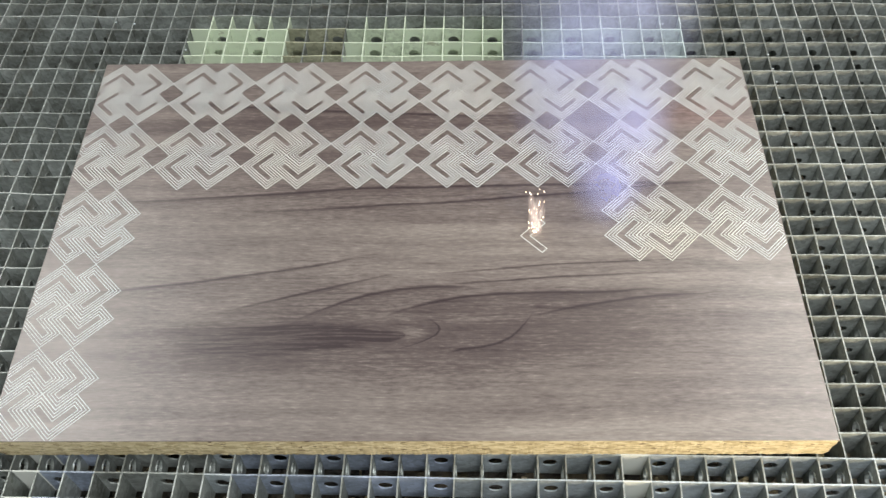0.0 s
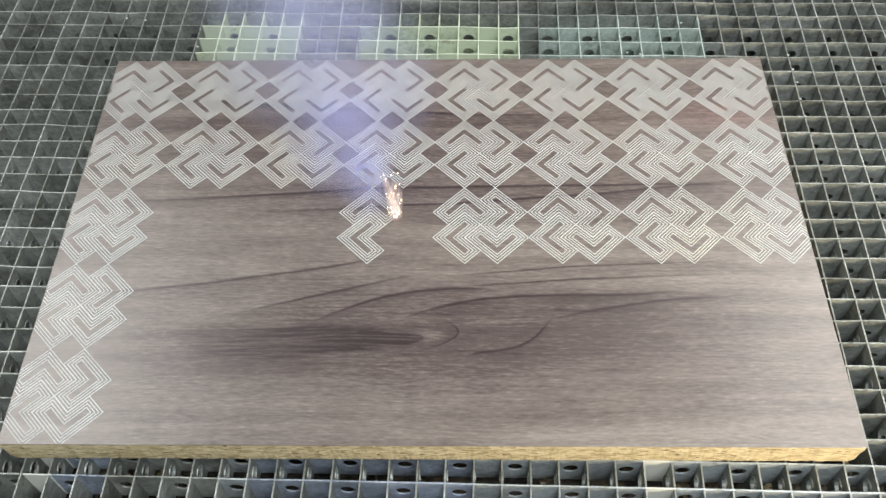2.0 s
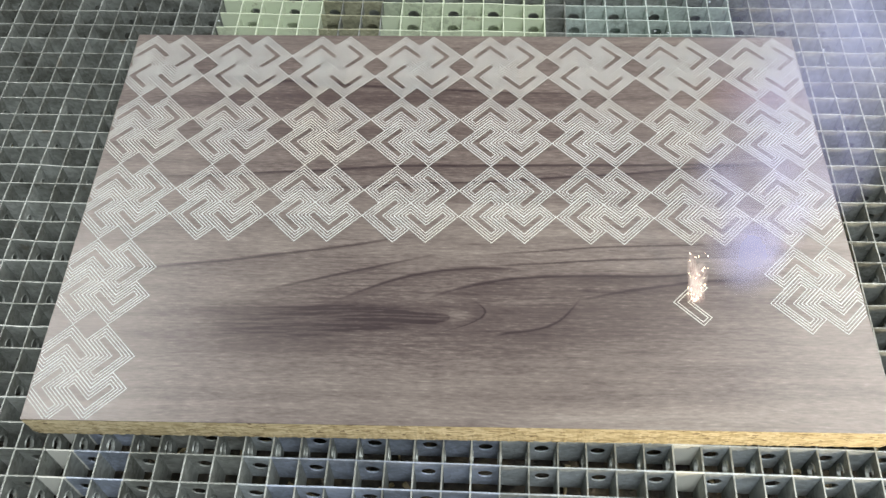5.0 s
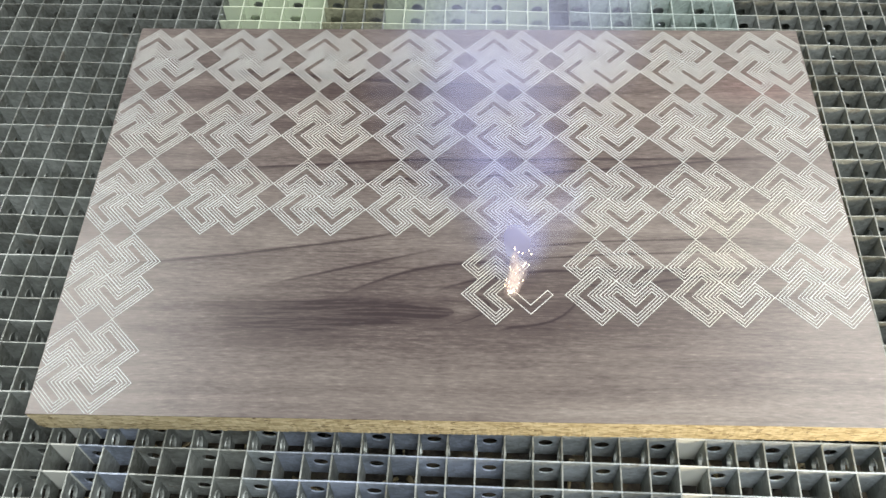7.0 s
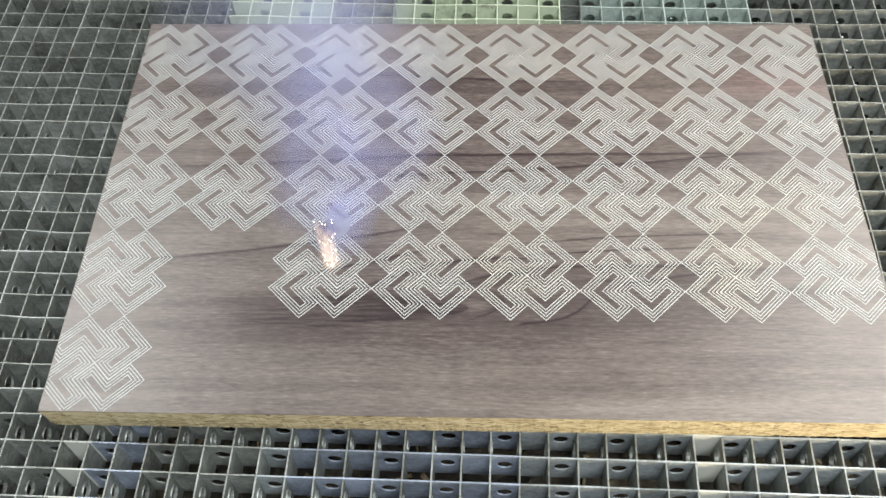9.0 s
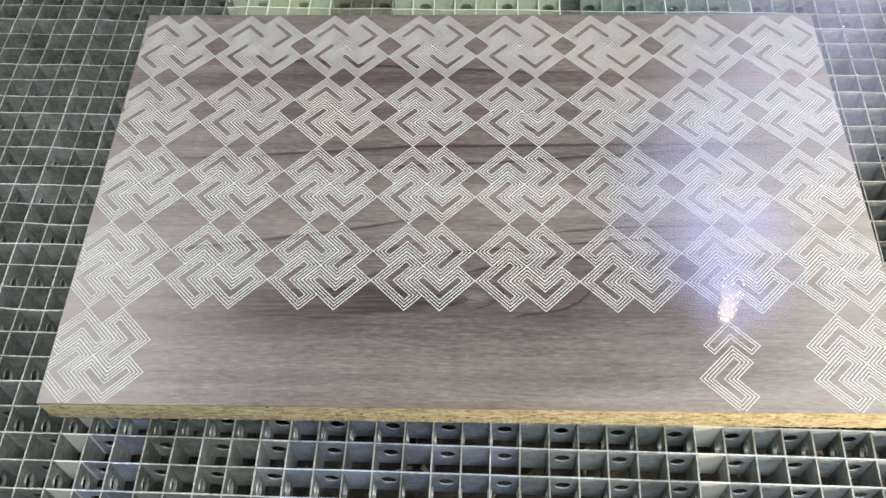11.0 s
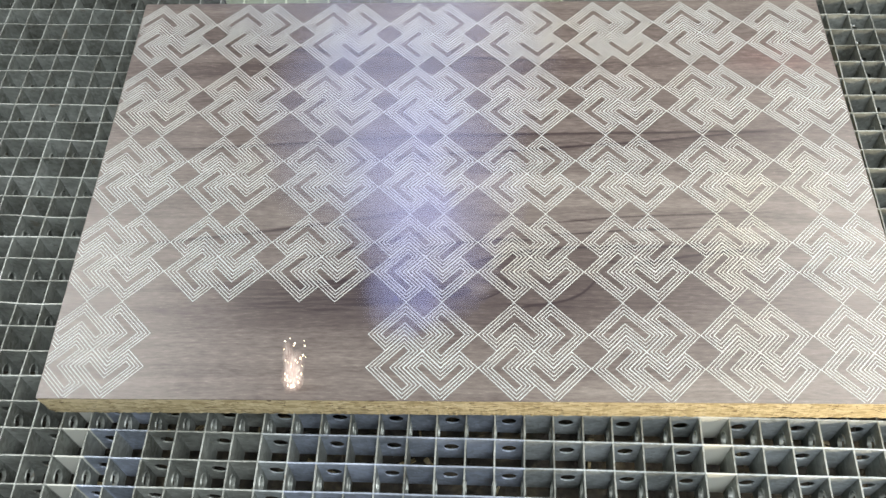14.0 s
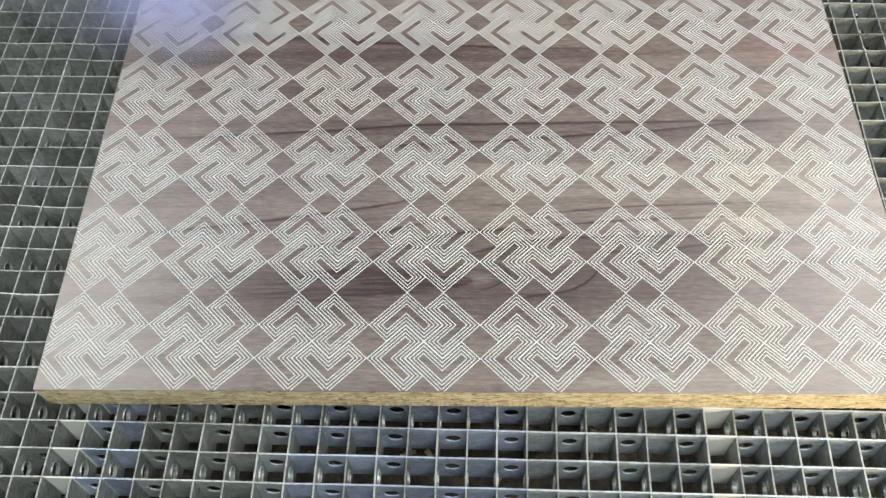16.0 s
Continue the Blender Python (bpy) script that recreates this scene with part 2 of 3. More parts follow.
def flame_veil(name):
    """Glowing vapour: streaked upwards, soft at its rim."""
    m, t, b = material(name)
    sep = t.nodes.new("ShaderNodeSeparateXYZ")
    t.links.new(coords(t), sep.inputs[0])
    u = maths(t, "MULTIPLY", sep.outputs[0], sep.outputs[0])
    w = maths(t, "MULTIPLY", sep.outputs[2], sep.outputs[2])
    rim = maths(t, "SUBTRACT", 1.0, maths(t, "ADD", u, w), clamp=True)
    n = fractal(t, coords(t, (4.2, 4.2, 2.6)), 1.0, 4, 0.8, 0.6)
    torn = maths(t, "MULTIPLY", maths(t, "SUBTRACT", n, 0.30, clamp=True), 3.0, clamp=True)
    a = maths(t, "MULTIPLY", maths(t, "MULTIPLY", rim, torn), 0.85)
    em, clear, veil = t.nodes.new("ShaderNodeEmission"), t.nodes.new("ShaderNodeBsdfTransparent"), t.nodes.new("ShaderNodeMixShader")
    t.links.new(ramp(t, n, [(0.35, (1.0, 0.62, 0.52)), (0.62, (1.0, 0.90, 0.80))]), em.inputs[0])
    em.inputs[1].default_value = 1.1
    t.links.new(a, veil.inputs[0])
    t.links.new(clear.outputs[0], veil.inputs[1])
    t.links.new(em.outputs[0], veil.inputs[2])
    t.links.new(veil.outputs[0], t.nodes["Material Output"].inputs[0])
    t.nodes.remove(b)
    return m


def smoke(name, density, colour):
    """Thin veil: soft towards its rim and torn by noise."""
    m, t, b = material(name)
    info = t.nodes.new("ShaderNodeObjectInfo")
    jit = t.nodes.new("ShaderNodeCombineXYZ")
    for i in range(3):
        t.links.new(maths(t, "MULTIPLY", info.outputs["Random"], 11.0 + 5 * i), jit.inputs[i])
    sep = t.nodes.new("ShaderNodeSeparateXYZ")
    t.links.new(coords(t), sep.inputs[0])
    r2 = maths(t, "ADD", maths(t, "MULTIPLY", sep.outputs[0], sep.outputs[0]), maths(t, "MULTIPLY", sep.outputs[1], sep.outputs[1]))
    rim = maths(t, "POWER", maths(t, "SUBTRACT", 1.0, r2, clamp=True), 1.25)
    n = fractal(t, coords(t, (1.1, 0.8, 1.1), jit.outputs[0]), 1.0, 3, 0.5, 0.3)
    torn = maths(t, "MULTIPLY", maths(t, "SUBTRACT", n, 0.22, clamp=True), 2.6, clamp=True)
    a = maths(t, "MULTIPLY", maths(t, "MULTIPLY", rim, torn), density, clamp=True)
    diff, trans, clear = (t.nodes.new("ShaderNodeBsdf" + k) for k in ("Diffuse", "Translucent", "Transparent"))
    diff.inputs[0].default_value = (*colour, 1)
    trans.inputs[0].default_value = (*(0.75 * k for k in colour), 1)
    both, veil = t.nodes.new("ShaderNodeAddShader"), t.nodes.new("ShaderNodeMixShader")
    t.links.new(diff.outputs[0], both.inputs[0])
    t.links.new(trans.outputs[0], both.inputs[1])
    t.links.new(a, veil.inputs[0])
    t.links.new(clear.outputs[0], veil.inputs[1])
    t.links.new(both.outputs[0], veil.inputs[2])
    t.links.new(veil.outputs[0], t.nodes["Material Output"].inputs[0])
    t.nodes.remove(b)
    return m


WOOD, CHIP, LINE = wood_laminate(), chipboard(), scorched_line()
ZINC = galvanised("galvanised_sheet", (0.97, 1.0, 0.98), -0.10)
ZINC_PALE = galvanised("galvanised_sheet_pale_green", (0.97, 1.06, 0.83), 0.27, 0.6, 0.05)
ZINC_TEAL = galvanised("galvanised_sheet_teal", (0.88, 1.0, 0.95), 0.12, 0.55, 0.15)
# next three: reflections and brighter light put into the zinc colour
ZINC_WHITE = galvanised("galvanised_sheet_white_reflection", (1.0, 1.0, 0.94), 0.5, 0.6, 0.05)
ZINC_BLUE = galvanised("galvanised_sheet_blue_reflection", (0.78, 0.87, 1.10), 0.08, 0.40, 0.35)
ZINC_FRONT = galvanised("galvanised_sheet_brightened", (0.92, 0.99, 1.06), 0.08, 0.40, 0.35)
ZINC_RUST = galvanised("galvanised_sheet_browned", (0.88, 0.86, 0.62), 0.0, 0.6, 0.1)
GRIME = grimy_floor()
SPARK, FLAME = glow("spark_glow", (1.0, 0.80, 0.50), 3.2), flame_veil("flame_glow")
SMOKE_THIN, SMOKE_BLUE = smoke("smoke_thin", 0.25, (0.47, 0.51, 0.76)), smoke("smoke_blue", 0.33, (0.38, 0.41, 0.72))


# ---- building helpers ----
def mesh_of(name, bm, mat):
    me = bpy.data.meshes.new(name)
    bm.to_mesh(me)
    bm.free()
    me.materials.append(mat)
    return me


def part(name, bm, mat, parent, label=""):
    ob = new(name, mesh_of(name, bm, mat) if isinstance(bm, bmesh.types.BMesh) else bm)
    ob.parent = parent
    if label:
        ob["label"] = label
    return ob


def box(bm, x0, x1, y0, y1, z0, z1, bevel=0.0):
    vs = [bm.verts.new(p) for p in ((x0, y0, z0), (x1, y0, z0), (x1, y1, z0), (x0, y1, z0), (x0, y0, z1), (x1, y0, z1), (x1, y1, z1), (x0, y1, z1))]
    fs = [bm.faces.new([vs[i] for i in f]) for f in ((3, 2, 1, 0), (4, 5, 6, 7), (0, 1, 5, 4), (1, 2, 6, 5), (2, 3, 7, 6), (3, 0, 4, 7))]
    if bevel:
        bmesh.ops.bevel(bm, geom=list({e for f in fs for e in f.edges}), offset=bevel, segments=1, affect="EDGES")
    return fs


def slab(name, x0, x1, y0, y1, z0, z1, mat, label, category):
    bm = bmesh.new()
    box(bm, x0, x1, y0, y1, z0, z1)
    return tagged(new(name, mesh_of(name, bm, mat)), label, category, kind="structure")


# ---- the hall round the machine: plain closing surfaces ----
WALL = plaster("painted_wall", (0.62, 0.65, 0.64), (0.72, 0.75, 0.74))
ROOF = plaster("ceiling_sheet", (0.50, 0.52, 0.53), (0.60, 0.62, 0.63))
SCREED = plaster("concrete_screed", (0.16, 0.155, 0.15), (0.24, 0.235, 0.225))
slab("floor", -3.2, 3.2, -3.2, 3.4, -1.0, -0.9, SCREED, "grey concrete workshop floor under the machine", "floor")
slab("ceiling", -3.2, 3.2, -3.2, 3.4, 1.95, 2.05, ROOF, "dull grey sheet ceiling over the workshop", "ceiling")
slab("wall_north", -3.2, 3.2, 3.4, 3.5, -1.0, 2.05, WALL, "plain pale painted wall behind the machine", "wall")
slab("wall_south", -3.2, 3.2, -3.3, -3.2, -1.0, 2.05, WALL, "plain pale painted wall of the workshop", "wall")
slab("wall_east", 3.2, 3.3, -3.3, 3.5, -1.0, 2.05, WALL, "plain pale painted wall of the workshop", "wall")
slab("wall_west", -3.3, -3.2, -3.3, 3.5, -1.0, 2.05, WALL, "plain pale painted wall of the workshop", "wall")

# ---- machine bed: a dark tray that carries the grid on its rims ----
TURN = -1.05
PITCH = 0.01552
DEEP = 0.028
TOP = -0.0212
bed = tagged(new("machine_bed"), "dark soot-stained steel bed tray under the grid", "machine bed", kind="structure")
bed.matrix_world = pose(0, 0, 0, 0, 0, TURN)
bm = bmesh.new()
bmesh.ops.create_grid(bm, x_segments=90, y_segments=70, size=0.5, matrix=Matrix.Translation((0.01, 0.04, -0.082)) @ Matrix.Diagonal((0.86, 0.70, 1, 1)))
for v in bm.verts:
    v.co.z += 0.005 * noise.fractal(v.co * 35, 0.8, 2, 4)
part("tray_floor", bm, GRIME, bed)
for n, b in (("rim", (-0.435, -0.405, -0.32, 0.40)), ("rim", (0.405, 0.445, -0.32, 0.40)), ("rim", (-0.405, 0.405, -0.32, -0.285)), ("rim", (-0.405, 0.405, 0.365, 0.40))):
    bm = bmesh.new()
    box(bm, *b, -0.9, TOP - DEEP - 0.0003)
    part(n, bm, GRIME, bed)

# fallen slivers and crumbs of board on the tray
rnd = random.Random(21)
bm = bmesh.new()
for _ in range(420):
    x, y, a = rnd.uniform(-0.38, 0.38), rnd.uniform(-0.27, 0.34), rnd.uniform(0, 6.28)
    half, w = rnd.uniform(0.002, 0.012), rnd.uniform(0.0005, 0.0018)
    m = Matrix.Translation((x, y, -0.0785 + rnd.uniform(0, 0.004))) @ Euler((rnd.uniform(-0.3, 0.3), rnd.uniform(-0.3, 0.3), a)).to_matrix().to_4x4()
    vs = [bm.verts.new(m @ Vector(p)) for p in ((-half, -w, 0), (half, -0.6 * w, 0), (half, 0.6 * w, 0), (-half, w, 0), (-half, -w, w), (half, -0.5 * w, w), (half, 0.5 * w, 0.7 * w), (-half, w, w))]
    for f in ((3, 2, 1, 0), (4, 5, 6, 7), (0, 1, 5, 4), (1, 2, 6, 5), (2, 3, 7, 6), (3, 0, 4, 7)):
        bm.faces.new([vs[k] for k in f])
debris = tagged(new("board_debris", mesh_of("board_debris", bm, CHIP)), "tan slivers and crumbs of board fallen into the tray", "debris", kind="stuff")
debris.matrix_world = pose(0, 0, 0, 0, 0, TURN)

# ---- the grid of slotted sheet-metal slats ----
grid = tagged(new("support_grid"), "galvanised steel egg-crate grid of perforated slats under the board", "metal grid")
grid.matrix_world = pose(0.0120 * math.cos(radians(TURN)) + 0.1614 * math.sin(radians(TURN)), 0.0120 * math.sin(radians(TURN)) - 0.1614 * math.cos(radians(TURN)), TOP, 0, 0, TURN) @ Matrix.Diagonal((1.007, 1, 1, 1))
COLS, ROWS = (-26, 26), (-7, 33)


def slat_mesh(name, c0, c1, parity, seed, mat, wave=0.00035, lip_out=0.0, height=DEEP, thick=0.0009, hole=(-0.0120, 0.0046)):
    """A strip from cell c0 to c1 along x, with a round hole in every second cell, and slightly bent."""
    rnd = random.Random(seed)
    ph = [rnd.uniform(0, 6.28) for _ in range(4)]
    hole_z, hole_r = hole

    def bend(x):
        return wave * (math.sin(x * 37 + ph[0]) + 0.7 * math.sin(x * 91 + ph[1])), 0.35 * wave * (math.sin(x * 53 + ph[2]) + math.sin(x * 140 + ph[3]))

    bm = bmesh.new()
    for c in range(c0, c1):
        x0, x1 = c * PITCH, (c + 1) * PITCH
        rim = []
        for i in range(4):
            (ax, az), (bx, bz) = [((x0, 0), (x1, 0)), ((x1, 0), (x1, -height)), ((x1, -height), (x0, -height)), ((x0, -height), (x0, 0))][i]
            for k in range(3):
                rim.append((ax + (bx - ax) * k / 3, az + (bz - az) * k / 3))
        cx = (x0 + x1) / 2
        loops = {}
        for side in (-1, 1):
            out = []
            for px, pz in rim:
                by, bz = bend(px)
                out.append(bm.verts.new((px, by + side * thick / 2, pz + (bz if pz > -1e-6 else 0))))
            loops[side] = out
            order = out if side < 0 else out[::-1]
            if (c + parity) % 2:
                bm.faces.new(order[::-1])
            else:
                ins = []
                for px, pz in rim:
                    a = math.atan2((pz - hole_z), px - cx)
                    ins.append(bm.verts.new((cx + hole_r * math.cos(a), bend(cx)[0] + side * thick / 2, hole_z + hole_r * math.sin(a))))
                loops[side * 2] = ins
                if lip_out:
                    lip = []
                    for reach, out_y in ((hole_r + 0.0005, thick / 2), (hole_r + 0.0003, thick / 2 + lip_out), (hole_r, thick / 2 + lip_out), (hole_r - 0.0001, thick / 2 - 0.0001)):
                        lip.append([bm.verts.new((cx + reach * math.cos(a), bend(cx)[0] + side * out_y, hole_z + reach * math.sin(a))) for a in [i * math.pi / 6 for i in range(12)]])
                    for la, lb in zip(lip, lip[1:]):
                        for k in range(12):
                            bm.faces.new([la[k], la[(k + 1) % 12], lb[(k + 1) % 12], lb[k]])
                for k in range(12):
                    q = [out[k], out[(k + 1) % 12], ins[(k + 1) % 12], ins[k]]
                    bm.faces.new(q[::-1] if side < 0 else q)
        for k in list(range(3)) + list(range(6, 9)):
            bm.faces.new([loops[-1][k], loops[-1][k + 1], loops[1][k + 1], loops[1][k]])
        if 2 in loops:
            for k in range(12):
                bm.faces.new([loops[-2][k], loops[-2][(k + 1) % 12], loops[2][(k + 1) % 12], loops[2][k]])
        for end, ks in ((c == c1 - 1, (3, 4, 5)), (c == c0, (9, 10, 11))):
            if end:
                for k in ks:
                    bm.faces.new([loops[-1][k], loops[-1][(k + 1) % 12], loops[1][(k + 1) % 12], loops[1][k]])
    bmesh.ops.remove_doubles(bm, verts=bm.verts, dist=1e-5)
    bmesh.ops.recalc_face_normals(bm, faces=bm.faces)
    return mesh_of(name, bm, mat)


def lay_slat(me, m):
    ob = part("slat", me, None, grid)
    ob.matrix_basis = m
    return ob


# slats across the bed; three rows behind the board are pieced together from differently coloured strips
PIECES = {22: 1, 23: 1, 24: 1}
CUTS = [(-26, -13, "z"), (-13, -8, "p"), (-8, -5, "r"), (-5, 3, "p"), (3, 4, "z"), (4, 12, "t"), (12, 26, "z")]
TONES = {"z": ZINC, "p": ZINC_PALE, "t": ZINC_TEAL, "w": ZINC_WHITE, "b": ZINC_BLUE, "f": ZINC_FRONT, "r": ZINC_RUST}
full = [slat_mesh("slat", *COLS, 0, 10 + i, ZINC, 0.00018 + 0.00012 * i, hole=(-0.0150, 0.0034)) for i in range(4)]
front = {}
for r in range(ROWS[0], ROWS[1] + 1):
    if r in PIECES:
        for c0, c1, tone in CUTS:
            lay_slat(slat_mesh("slat", c0, c1, 0, r * 50 + c0, TONES[tone]), pose(0, r * PITCH, 0))
    elif r <= 1:
        # w and b cells paint reflections on the slat faces, f is brightened zinc
        for c0, c1, tone in ((-26, -15, "z"), (-15, -14, "w"), (-14, -13, "b"), (-13, -12, "b"), (-12, -8, "z"), (-8, -7, "f"), (-7, 1, "b"), (1, 7, "f"), (7, 8, "w"), (8, 17, "f"), (17, 26, "z")):
            key = (c0, r % 2)
            if key not in front:
                front[key] = slat_mesh("slat", c0, c1, 0, 900 + c0 + r % 2, TONES[tone], 0.0001)
            lay_slat(front[key], pose(0, r * PITCH, 0))
    else:
        lay_slat(full[(r * 7) % 4], pose(0, r * PITCH, 0))
# slats along the bed
near = [slat_mesh("slat", ROWS[0], 1, 0, 60 + i, ZINC, 0.00015, 0.0007) for i in range(2)]
mid_run = [slat_mesh("slat", 1, 21, 0, 70 + i, ZINC, 0.00015, 0.0004) for i in range(2)]
mid_long = [slat_mesh("slat", 1, ROWS[1], 0, 74 + i, ZINC, 0.0002, 0.0004) for i in range(3)]
far = [slat_mesh("slat", 25, ROWS[1], 0, 80 + i, ZINC, 0.00015) for i in range(2)]
toned = {k: slat_mesh("slat", 21, 25, 0, 90, TONES[k], 0.00012) for k in "pt"}
for c in range(COLS[0], COLS[1] + 1):
    m = pose((c - 0.1 * (c < -12)) * PITCH, 0, -0.0002, 0, 0, 90)
    tone = next((k for c0, c1, k in CUTS if c0 < c <= c1 and k in "pt"), None)
    lay_slat(near[c % 2], m)
    if tone:
        lay_slat(mid_run[c % 2], m)
        lay_slat(toned[tone], m)
        lay_slat(far[c % 2], m)
    else:
        lay_slat(mid_long[(c * 5) % 3], m)

# bright beads of metal left on the slats
for c, r, du, dv in ((16, 22.1, 0, 0), (16, 21.1, 0.0005, 0), (16, 20.2, 0.001, 0), (16, 19.1, 0, 0), (16, 18.0, 0, 0), (-13, 22.4, 0.0008, 0), (-16, 24.3, 0, 0.001), (12, 24.4, 0, 0), (11, 24.4, 0.002, 0), (-17, 24.5, 0, 0), (8, 22.2, 0.004, 0), (9, 22.1, -0.002, 0)):
    bm = bmesh.new()
    bmesh.ops.create_icosphere(bm, subdivisions=2, radius=0.0009)
    for v in bm.verts:
        v.co *= 1 + 0.35 * noise.noise(v.co * 1500 + Vector((c, r, 0)))
        v.co.z *= 0.7
    ob = part("spatter_bead", bm, ZINC_FRONT, grid, "bright bead of spatter on the slat edge")
    ob.location = (c * PITCH + du, r * PITCH + dv, 0.0004)

# ---- the board ----
X0, X1, Y0, Y1, THICK = -0.2338, 0.2335, -0.1488, 0.1512, 0.021
board = tagged(new("chipboard_panel"), "grey-brown walnut laminated chipboard panel being laser engraved on the grid", "board")


def board_core():
    rnd = random.Random(4)
    bm = bmesh.new()
    n = 320
    loops = []
    for i in range(n + 1):
        x = X0 + (X1 - X0) * i / n
        near = min(x - X0, X1 - x)
        chip = max(0.0, 0.0026 - near) / 0.0026
        z0, z1 = -THICK, -0.0005
        j = lambda s: rnd.uniform(-s, s)
        yb = Y0 + 0.0006 + j(0.00025) + 0.0008 * chip * rnd.uniform(0.5, 1.2)
        lift = 0.0022 * chip * rnd.uniform(0.8, 1.1)
        ring = [(x, Y0 + 0.0002, z1), (x, Y0 + j(0.00012), z1 - 0.004), (x, Y0 + j(0.00015) + 0.0012 * chip, -0.012 + 0.3 * lift), (x, yb, z0 + 0.0009 + lift), (x, yb + 0.001, z0 + 0.6 * lift),
                (x, Y0 + 0.02, z0), (x, Y1, z0), (x, Y1, z1)]
        loops.append([bm.verts.new(p) for p in ring])
    for a, b in zip(loops, loops[1:]):
        for k in range(8):
            bm.faces.new([a[k], a[(k + 1) % 8], b[(k + 1) % 8], b[k]])
    bm.faces.new(loops[0][::-1])
    bm.faces.new(loops[-1])
    bmesh.ops.recalc_face_normals(bm, faces=bm.faces)
    return bm


part("core", board_core(), CHIP, board, "yellowish particle core with chipped corners")
bm = bmesh.new()
box(bm, X0 - 0.0002, X1 + 0.0002, Y0 - 0.0002, Y1 + 0.0002, -0.0005, 0.0, 0.00015)
part("decor_face", bm, WOOD, board, "grey-brown walnut decor face")

# ---- engraving: motifs of four interlocking chevrons, each of four nested outlines ----
UNIT = 0.01
STEP, LINE_W = 0.161, 0.055
HEX = [(-1, 3), (1, 1), (0, 0), (-1, 1), (-2, 0), (-3, 1)]


def outline(arm, inset):
    """The chevron's outline, turned to the arm 1 to 4 and drawn in by inset."""
    pts = [Vector(p) for p in HEX]
    out = []
    for i, p in enumerate(pts):
        a, b = (p - pts[i - 1]).normalized(), (pts[(i + 1) % 6] - p).normalized()
        na, nb = Vector((a.y, -a.x)), Vector((b.y, -b.x))
        out.append(p + (na + nb) / (1 + na.dot(nb)) * inset)
    for _ in range(arm - 1):
        out = [Vector((p.y, -p.x)) for p in out]
    return out


def inset_of(k):
    return 0.012 + STEP * k


LINES = {}


def line_mesh(arm, k, bounds):
    """One outline as a narrow raised ridge, cut off where the board ends."""
    key = (arm, k, bounds)
    if key in LINES:
        return LINES[key]
    bm = bmesh.new()
    rings = []
    for d, z in ((-0.5, -0.0002), (-0.4, 0.0001), (0.4, 0.0001), (0.5, -0.0002)):
        rings.append([bm.verts.new((p.x * UNIT, p.y * UNIT, z)) for p in outline(arm, inset_of(k) + d * LINE_W)])
    for v in bm.verts:
        v.co.z += 0.00003 * arm
    for a, b in zip(rings, rings[1:]):
        for i in range(6):
            bm.faces.new([a[i], a[(i + 1) % 6], b[(i + 1) % 6], b[i]])
    bmesh.ops.recalc_face_normals(bm, faces=bm.faces)
    for co, no in bounds:
        bmesh.ops.bisect_plane(bm, geom=bm.verts[:] + bm.edges[:] + bm.faces[:], plane_co=co, plane_no=no, clear_outer=True)
    LINES[key] = mesh_of("engraved_line", bm, LINE) if bm.faces else None
    return LINES[key]


SINK = 0.0030
MOTIF_TIME = 0.82
ORDER = (4, 1, 3, 2)
STARTS = {(3, 6): -0.03, (3, 5): 0.78, (3, 4): 1.60, (3, 3): 2.42, (3, 2): 3.20,
          (4, 8): 4.10, (4, 7): 4.92, (4, 6): 5.757, (4, 5): 6.55, (4, 4): 7.36, (4, 3): 8.20, (4, 2): 9.03,
          (5, 8): 9.87, (5, 7): 10.69, (5, 6): 11.52, (5, 5): 12.34, (5, 4): 13.16, (5, 3): 13.985, (5, 2): 14.83}


def centre(row, col):
    return (col - 4.5) * 6 * UNIT, (3 - row) * 6 * UNIT


RISING = []
for row in range(1, 6):
    for col in range(1, 9):
        cx, cy = centre(row, col)
        bounds = []
        if col == 1:
            bounds.append(((X0 - cx + 0.0004, 0, 0), (-1, 0, 0)))
        if col == 8:
            bounds.append(((X1 - cx - 0.0004, 0, 0), (1, 0, 0)))
        if row == 5:
            bounds.append(((0, Y0 - cy + 0.0003, 0), (0, -1, 0)))
        for arm in (1, 2, 3, 4):
            head = None
            for k in (3, 2, 1, 0):
                me = line_mesh(arm, k, tuple(bounds))
                if me is None:
                    continue
                ob = new("engraved_chevron" if head is None else "engraved_line", me)
                ob.parent = head or board
                if head is None:
                    ob.location = (cx, cy, 0)
                    ob["label"] = "whitish laser-engraved chevron outline"
                    head = ob
                if (row, col) in STARTS:
                    begin = STARTS[row, col] + MOTIF_TIME / 4 * (ORDER.index(arm) + (3 - k) / 4)
                    RISING.append((ob, ob.location.copy(), begin))

# ---- the burning spot: a small flame with flying sparks ----
burst = tagged(new("spark_burst"), "bright white-yellow burst of sparks where the laser burns the board", "sparks")


def shard(bm, at, way, length, width):
    way = Vector(way).normalized()
    q = way.to_track_quat("Z", "Y").to_matrix()
    tip, tail = Vector(at) + way * length / 2, Vector(at) - way * length / 2
    ring = [bm.verts.new(Vector(at) + q @ Vector((width * math.cos(a), width * math.sin(a), -0.15 * length))) for a in (0, 1.57, 3.14, 4.71)]
    t, b = bm.verts.new(tip), bm.verts.new(tail)
    for i in range(4):
        bm.faces.new([ring[i], ring[(i + 1) % 4], t])
        bm.faces.new([ring[(i + 1) % 4], ring[i], b])


